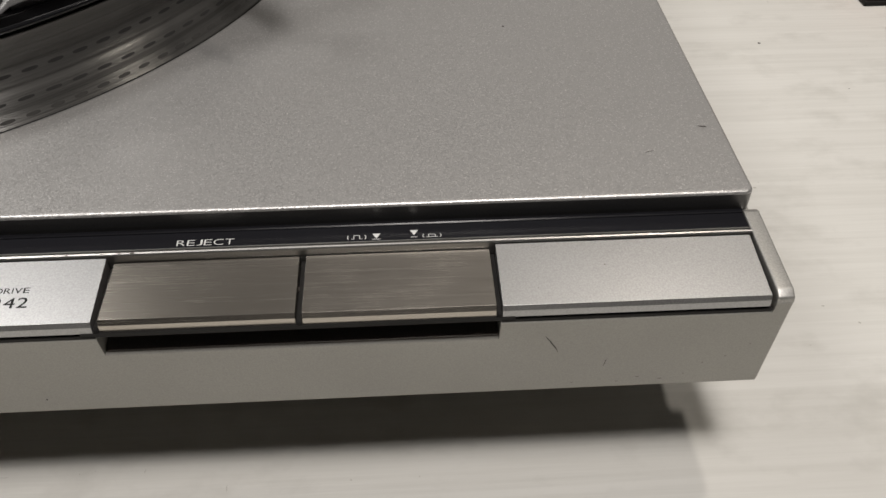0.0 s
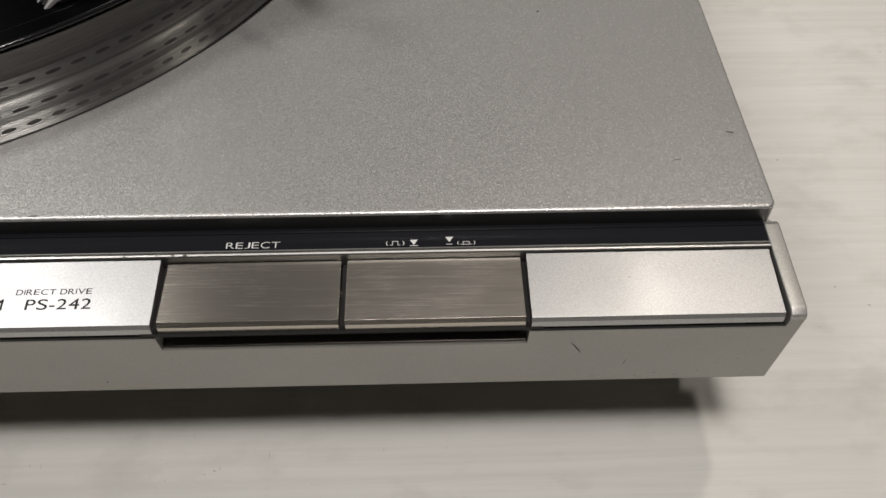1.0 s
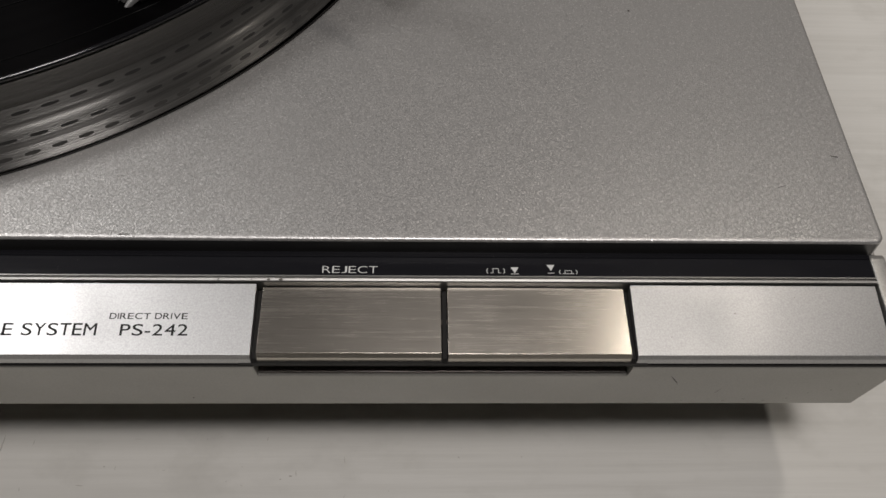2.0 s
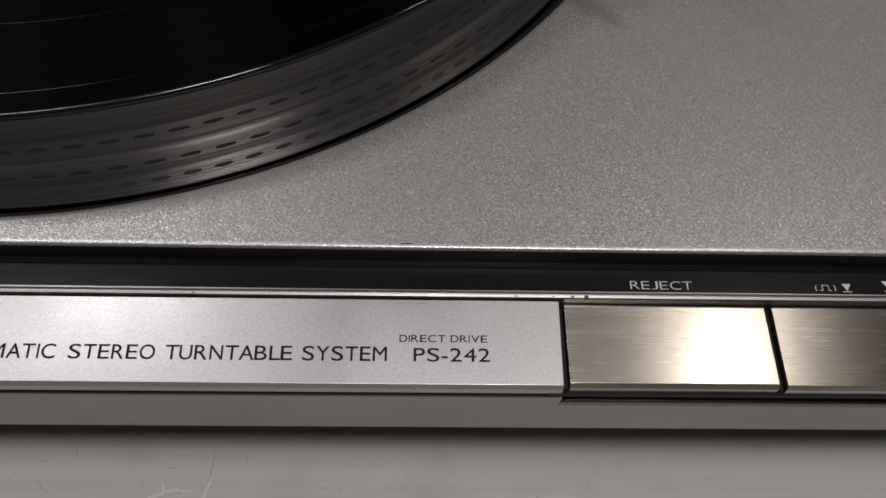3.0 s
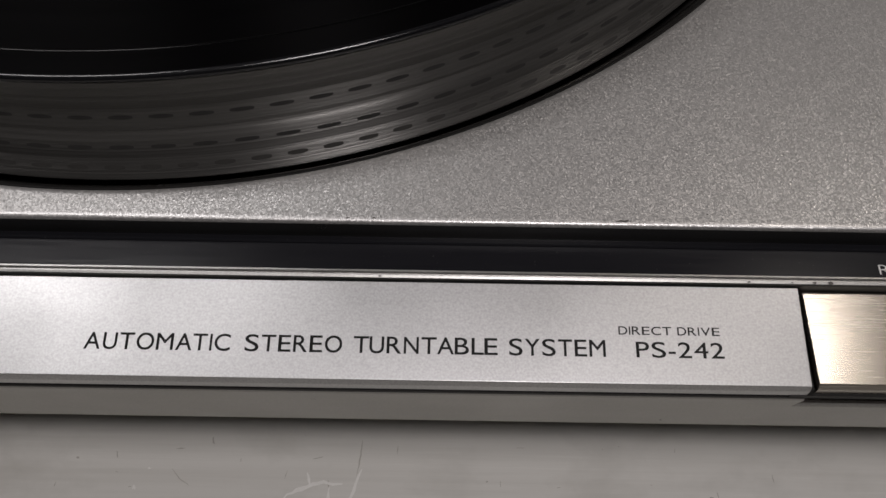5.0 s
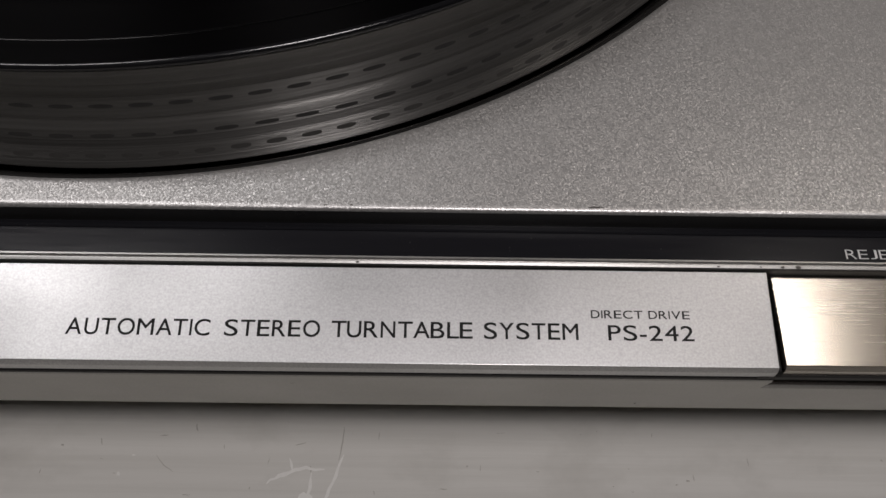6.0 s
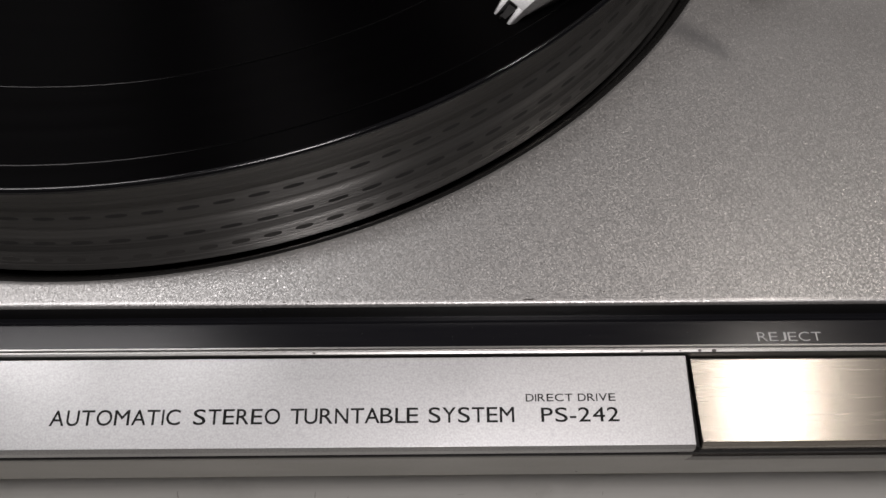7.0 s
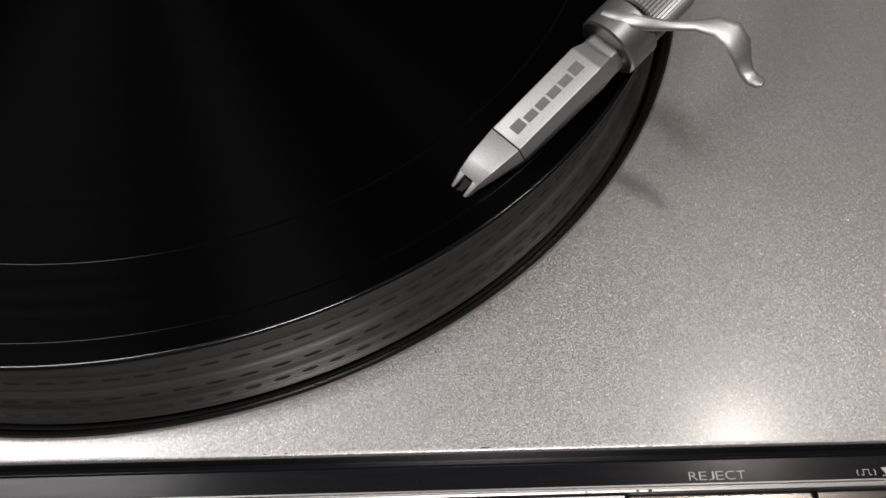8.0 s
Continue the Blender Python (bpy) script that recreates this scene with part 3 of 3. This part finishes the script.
def tube():
    cu = bpy.data.curves.new("tube", "CURVE")
    cu.dimensions, cu.bevel_depth, cu.bevel_resolution, cu.resolution_u, cu.use_fill_caps = "3D", 0.0045, 6, 16, True
    sp = cu.splines.new("BEZIER")
    sp.bezier_points.add(2)
    a, b, c = arm(66, 0, -4.4), Vector((-0.100, 0.150, 0.120)), Vector((PIVOT.x - 0.004, PIVOT.y + 0.01, 0.118))
    for bp, co, h in zip(sp.bezier_points, (a, b, c), (U * 0.012, Vector((0.006, 0.03, 0)), Vector((0.008, 0.03, 0)))):
        bp.co, bp.handle_left, bp.handle_right = co, co - h, co + h
    tmp = new("tmp", cu)
    bpy.context.view_layer.update()
    me = bpy.data.meshes.new_from_object(tmp.evaluated_get(bpy.context.evaluated_depsgraph_get()))
    bpy.data.objects.remove(tmp)
    bm = bmesh.new()
    bm.from_mesh(me)
    bpy.data.meshes.remove(me)
    return bm


tonearm = part("tonearm", tube(), M_TRIM, turntable, "polished metal tonearm tube", smooth=True)
base = lathe([(0.026, ZD), (0.026, ZD + 0.006), (0.018, ZD + 0.009), (0.016, ZD + 0.036), (0.019, ZD + 0.040), (0.019, ZD + 0.056), (0.017, ZD + 0.058)], 64)
bmesh.ops.translate(base, verts=base.verts, vec=PIVOT)
part("pivot_base", base, M_CAP, tonearm, "silver tonearm pivot", smooth=True)


def section(u, top, mid, low, w_top, w_mid, w_low, cv=0.0):
    return [arm(u, cv - top, w_top), arm(u, cv + top, w_top), arm(u, cv + mid, w_mid), arm(u, cv + low, w_low), arm(u, cv - low, w_low), arm(u, cv - mid, w_mid)]


bm = bmesh.new()
loft(bm, [section(15.2, 4.1, 5.3, 4.5, 0.35, -3.0, -7.3), section(41.0, 4.2, 5.4, 4.7, 0.4, -3.0, -8.2), section(45.0, 3.4, 4.9, 4.3, -1.2, -3.4, -8.4), section(48.5, 3.4, 4.9, 4.3, -1.3, -3.4, -8.4)])
bmesh.ops.bevel(bm, geom=list(bm.edges), offset=0.00035, segments=2, affect="EDGES", profile=0.6)
cartridge = part("cartridge", bm, M_SHELL, tonearm, "silver faceted plug-in cartridge body", smooth=True)

# nose with a forked tip
bm = bmesh.new()
loft(bm, [section(3.2, 2.8, 3.4, 2.7, -0.2, -1.3, -3.0), section(7.0, 3.4, 4.2, 3.3, 0.45, -1.7, -4.6), section(14.95, 4.1, 5.3, 4.5, 0.35, -3.0, -7.1)])
for s_ in (-1, 1):
    loft(bm, [[arm(-0.6, s_ * 1.5, -1.5), arm(-0.6, s_ * 2.2, -1.6), arm(-0.6, s_ * 2.4, -2.2), arm(-0.6, s_ * 1.6, -2.6)],
              [arm(3.3, s_ * 1.2, -0.22), arm(3.3, s_ * 2.8, -0.22), arm(3.3, s_ * 3.35, -1.3), arm(3.3, s_ * 1.2, -2.9)]])
bmesh.ops.bevel(bm, geom=[e for e in bm.edges if e.calc_length() > 0.001], offset=0.0002, segments=2, affect="EDGES", profile=0.6)
part("stylus_holder", bm, M_SHELL, tonearm, "silver tapered forked stylus holder", smooth=True)
bm = bmesh.new()
loft(bm, [[arm(3.0, v, w) for v, w in ((-1.0, -1.2), (1.0, -1.2), (1.0, -3.0), (-1.0, -3.0))], [arm(-0.4, v, w) for v, w in ((-0.5, -1.7), (0.5, -1.7), (0.5, -2.5), (-0.5, -2.5))]])
loft(bm, [[Vector((*arm(-0.2, v, 0).xy, ZR + 0.0008)) + U * k for v, k in ((-0.25, 0), (0.25, 0), (0.25, 0.0006), (-0.25, 0.0006))], [Vector((*arm(-0.5, v, 0).xy, ZR + 0.0002)) + U * k for v, k in ((-0.1, 0), (0.1, 0), (0.1, 0.0002), (-0.1, 0.0002))]])
part("stylus", bm, M_BLACK, tonearm, "dark stylus cantilever")

# maker's mark as plain grey blocks along the body
ON_BODY = Matrix.Translation(arm(17.5, 0, 0.42)) @ Matrix((U, -V, Wv)).transposed().to_4x4() 
blocks = [bar(0.0 + k * 3.7, 3.1 + k * 3.7, -1.35, 1.35 if k in (0, 5) else 0.75) for k in range(6)]
for block in scaled(blocks):
    marks("mark_block", [block], M_GREY, tonearm, ON_BODY, "plain grey printed block")


def disc(u0, u1, r, cv, cw, n=48, knurl=0.0):
    bm = bmesh.new()
    rows = []
    for u, k in ((u0, r - 0.5), (u0 + 0.5, r), (u1 - 0.5, r), (u1, r - 0.5)):
        rows.append([arm(u, cv + (k - (knurl if i % 2 else 0)) * math.cos(2 * math.pi * i / n), cw + (k - (knurl if i % 2 else 0)) * math.sin(2 * math.pi * i / n)) for i in range(n)])
    return loft(bm, rows)


part("collar", disc(47.5, 56.0, 7.8, 0, -4.2), M_COLLAR, tonearm, "grey silver round collar", smooth=True)
part("locking_ring", disc(57.2, 70.0, 6.8, 0, -4.4, 96, 0.35), M_SHELL, tonearm, "knurled silver locking ring")
part("sleeve", disc(55.8, 57.4, 5.6, 0, -4.4), M_BLACK, tonearm)


def finger_lift():
    bm = bmesh.new()
    rows = []
    stations = ((-4.0, 50.6, 2.6, 0.8, 0.8), (-1.0, 51.4, 3.3, 1.7, 1.2), (2.5, 53.2, 2.7, 2.0, 1.5), (5.6, 55.8, 1.2, 1.6, 1.4), (8.6, 59.0, -0.5, 1.2, 1.2), (12.4, 62.6, -1.1, 1.4, 1.1), (16.0, 65.2, -1.1, 2.6, 1.0), (19.5, 66.2, -1.7, 3.2, 1.0), (22.3, 65.6, -3.0, 3.1, 1.0), (24.5, 64.4, -5.0, 2.4, 1.0), (26.5, 63.4, -6.6, 1.9, 1.0), (28.5, 63.0, -7.2, 1.8, 1.1), (30.4, 63.0, -6.8, 1.6, 1.1), (31.4, 63.0, -6.4, 0.8, 0.6))
    n = 12
    for i, (v, u, w, half, thick) in enumerate(stations):
        a = stations[max(i - 1, 0)]
        b = stations[min(i + 1, len(stations) - 1)]
        along = Vector((b[0] - a[0], b[1] - a[1], b[2] - a[2])).normalized()
        side = (Vector((0, 1, 0)) - along * along.y).normalized()
        up_ = along.cross(side)
        ring = []
        for k in range(n):
            c = 2 * math.pi * k / n
            q = Vector((v, u, w)) + side * (half * math.cos(c)) + up_ * (thick * 0.5 * math.sin(c))
            ring.append(arm(q.y, q.x, q.z))
        rows.append(ring)
    return loft(bm, rows)


part("finger_lift", finger_lift(), M_SHELL, tonearm, "curved silver finger lift", smooth=True)

# ---- other things on the table ----
case = thing("small_case", "red leather case with dark edge lying on the table", "case")
part("case_base", box(bmesh.new(), 0.1415, 0.2835, 0.2195, 0.3535, 0.0, 0.0024, 0.0008, 3), M_BLACK, case, "black edge band", smooth=True)
part("case_lid", box(bmesh.new(), 0.1423, 0.2827, 0.2203, 0.3527, 0.0022, 0.015, 0.0035, 3), M_RED, case, smooth=True)

# pen lying beside the case
pen = thing("pen", "dark grey pen with pointed tip on the table", "pen")
bm = lathe([(0.0006, 0.0), (0.0012, 0.002), (0.0042, 0.014), (0.0044, 0.05)], 24)
bmesh.ops.transform(bm, matrix=Matrix.Translation((0.1425, 0.1968, 0.0046)) @ Matrix.Rotation(radians(90), 4, "Y"), verts=bm.verts)
part("tip", bm, M_PEN, pen, smooth=True)
bm = lathe([(0.0044, 0.0502), (0.0046, 0.052), (0.0046, 0.132), (0.0036, 0.136)], 24)
bmesh.ops.transform(bm, matrix=Matrix.Translation((0.1425, 0.1968, 0.0047)) @ Matrix.Rotation(radians(90), 4, "Y"), verts=bm.verts)
part("barrel", bm, M_BLACK, pen, smooth=True)

# ---- wear: scuffs and specks with a shape of their own ----
rng = random.Random(5)
laid = []      # each mark lies a hair above the last


def scratch(points, width, material, parent, name="scratch", normal=(0, 0, 1)):
    """An uneven thin ribbon through points given in millimetres."""
    bm = bmesh.new()
    up = Vector(normal)
    laid.append(name)
    lift = 0.00003 + 0.000008 * (len(laid) % 12)
    pts = [Vector(q) * MMX for q in points]
    fine = []
    for a, b in zip(pts, pts[1:]):
        for k in range(4):
            fine.append(a.lerp(b, k / 4))
    fine.append(pts[-1])
    rows = []
    for i, q in enumerate(fine):
        d = (fine[min(i + 1, len(fine) - 1)] - fine[max(i - 1, 0)]).normalized()
        across = d.cross(up)
        w = width * MMX * (0.15 + 0.85 * math.sin(math.pi * (i + 0.3) / (len(fine) - 0.4))) * rng.uniform(0.6, 1.2)
        jog = across * rng.uniform(-0.3, 0.3) * width * MMX
        rows.append((bm.verts.new(q + jog + across * w / 2 + up * lift), bm.verts.new(q + jog - across * w / 2 + up * lift)))
    for a, b in zip(rows, rows[1:]):
        bm.faces.new((a[0], b[0], b[1], a[1]))
    return part(name, bm, material, parent)


def speck(x, y, z, size, material, parent, normal="z", long=1.0):
    bm = bmesh.new()
    ring = []
    for k in range(9):
        a = 2 * math.pi * k / 9
        r = size * MMX * rng.uniform(0.6, 1.1) / 2
        u, v = r * math.cos(a) * long, r * math.sin(a)
        q = (x * MMX + u, y * MMX + v, z * MMX + 0.00004) if normal == "z" else (x * MMX + u, y * MMX - 0.00004, z * MMX + v)
        ring.append(bm.verts.new(q))
    bm.faces.new(ring)
    return part("speck", bm, material, parent)


top = bpy.data.objects["tabletop"]
for x, y, size, long in ((-283.9, -21.4, 0.8, 1.4), (-190.7, -25.4, 0.9, 0.8), (-160.2, -16.9, 0.5, 0.7), (-140.2, -28.2, 0.7, 2.2), (-226.8, -31.8, 0.9, 1.3), (-157.4, -29.6, 0.5, 1.2), (-164.0, -17.6, 0.6, 0.7), (81.0, 188.6, 2.4, 1.0), (90.9, 78.1, 1.6, 0.8), (-142.9, -29.1, 0.6, 1.6), (106.0, 150.0, 0.8, 1.6)):
    speck(x, y, 0, size * 0.65, M_SPECK if x > 0 else M_STAIN, top, "z", long)
for pts, w in (([(-275.3, -19.6, 0), (-274.9, -21.3, 0)], 0.25), ([(-253.8, -16.1, 0), (-253.4, -17.8, 0)], 0.4), ([(-232.9, -27.4, 0), (-231.0, -27.0, 0), (-228.6, -26.5, 0)], 0.3), ([(-226.6, -25.6, 0), (-226.3, -27.2, 0)], 0.3), ([(-219.3, -16.4, 0), (-219.5, -19.9, 0), (-220.2, -24.5, 0)], 0.28), ([(-262.1, -23.5, 0), (-260.0, -25.8, 0), (-257.6, -27.3, 0)], 0.18), ([(-230.4, -20.9, 0), (-228.0, -20.3, 0)], 0.25)):
    scratch(pts, w, M_STAIN, top)
for pts, w in (([(-236.2, -29.7, 0), (-232.4, -27.6, 0), (-227.5, -26.2, 0), (-223.3, -26.8, 0)], 0.8), ([(-231.5, -24.0, 0), (-230.3, -27.2, 0)], 0.4), ([(-219.0, -23.0, 0), (-221.2, -29.5, 0), (-223.2, -35.0, 0)], 0.55), ([(-226.1, -27.2, 0), (-226.5, -32.1, 0), (-227.0, -34.0, 0)], 0.6), ([(-229.2, -33.2, 0), (-225.6, -32.4, 0)], 1.3), ([(-270.3, -27.5, 0), (-269.5, -28.3, 0)], 0.5), ([(-267.6, -23.5, 0), (-266.8, -23.5, 0)], 0.3)):
    scratch(pts, w * 1.5, M_SCUFF, top, "scuff")
for k in range(30):
    x, y = rng.uniform(-330, -120), rng.uniform(-46, -14)
    long, tilt = rng.uniform(0.5, 2.2), rng.choice((rng.uniform(-0.25, 0.25), rng.uniform(1.2, 1.9)))
    scratch([(x, y, 0), (x + long * math.cos(tilt), y + long * math.sin(tilt), 0)], rng.uniform(0.10, 0.24), M_STAIN, top)
for k in range(12):
    speck(rng.uniform(-20, 160), rng.uniform(-60, 250), 0, rng.uniform(0.4, 1.0), M_STAIN, top, "z", rng.uniform(0.6, 2.0))
deck = bpy.data.objects["deck"]
zd = ZD * 1000
for pts, w in (([(-5.9, 25.8, zd), (-4.0, 25.2, zd)], 0.45), ([(-21.4, 15.6, zd), (-19.0, 16.4, zd)], 0.22), ([(-172.7, 0.95, zd), (-171.4, 1.05, zd), (-170.0, 1.0, zd)], 0.30), ([(-217.9, 0.85, zd), (-217.2, 0.85, zd)], 0.3), ([(-213.5, 0.85, zd), (-212.8, 0.85, zd)], 0.3)):
    scratch(pts, w, M_SPECK, deck, "nick")
speck(-48.2, 77.8, zd, 0.9, M_SPECK, deck)
speck(-157.1, 2.6, zd, 0.35, M_SPECK, deck)
rail = bpy.data.objects["fascia"]
for pts, w in (([(-49.2, -24.92, 54.4), (-47.8, -24.53, 52.0), (-45.8, -23.89, 48.0)], 0.35), ([(-34.9, -22.70, 40.7), (-34.4, -23.34, 44.7)], 0.16), ([(-223.7, -24.94, 54.5), (-222.7, -24.90, 54.3)], 0.25)):
    scratch(pts, w, M_SPECK, rail, "scratch", (0, -0.988, -0.156))
speck(-159.6, -22.06, 36.8, 0.6, M_SPECK, rail, "y")
for x, z, size, long in ((-26.0, 35.6, 0.7, 1.6), (-20.6, 34.4, 0.6, 2.2), (-15.4, 36.2, 0.5, 1.4), (-12.0, 40.8, 0.5, 1.0), (-7.4, 43.2, 0.4, 1.3), (-30.5, 33.9, 0.5, 1.8), (-3.1, 48.0, 0.5, 0.7), (-41.0, 34.2, 0.4, 1.5)):
    speck(x, 1000 * front(z * MMX), z, size, M_FLECK, rail, "y", long)
for x, y, size in ((-36.1, -15.2, 0.5), (-22.0, -11.3, 0.3), (-51.0, -20.8, 0.3)):
    speck(x, y, 1000 * (ZP0 + (ZP1 - ZP0) * (y * MMX - YB) / (YE - YB)), size, M_FLECK, blank_panel)
for x, w in ((-139.2, 0.5), (-136.6, 0.7), (-150.2, 0.4), (-143.0, 0.3), (-212.0, 0.4)):
    speck(x, -7.7, 67.1, w, M_SPECK, bpy.data.objects["trim"], "z", 1.6)
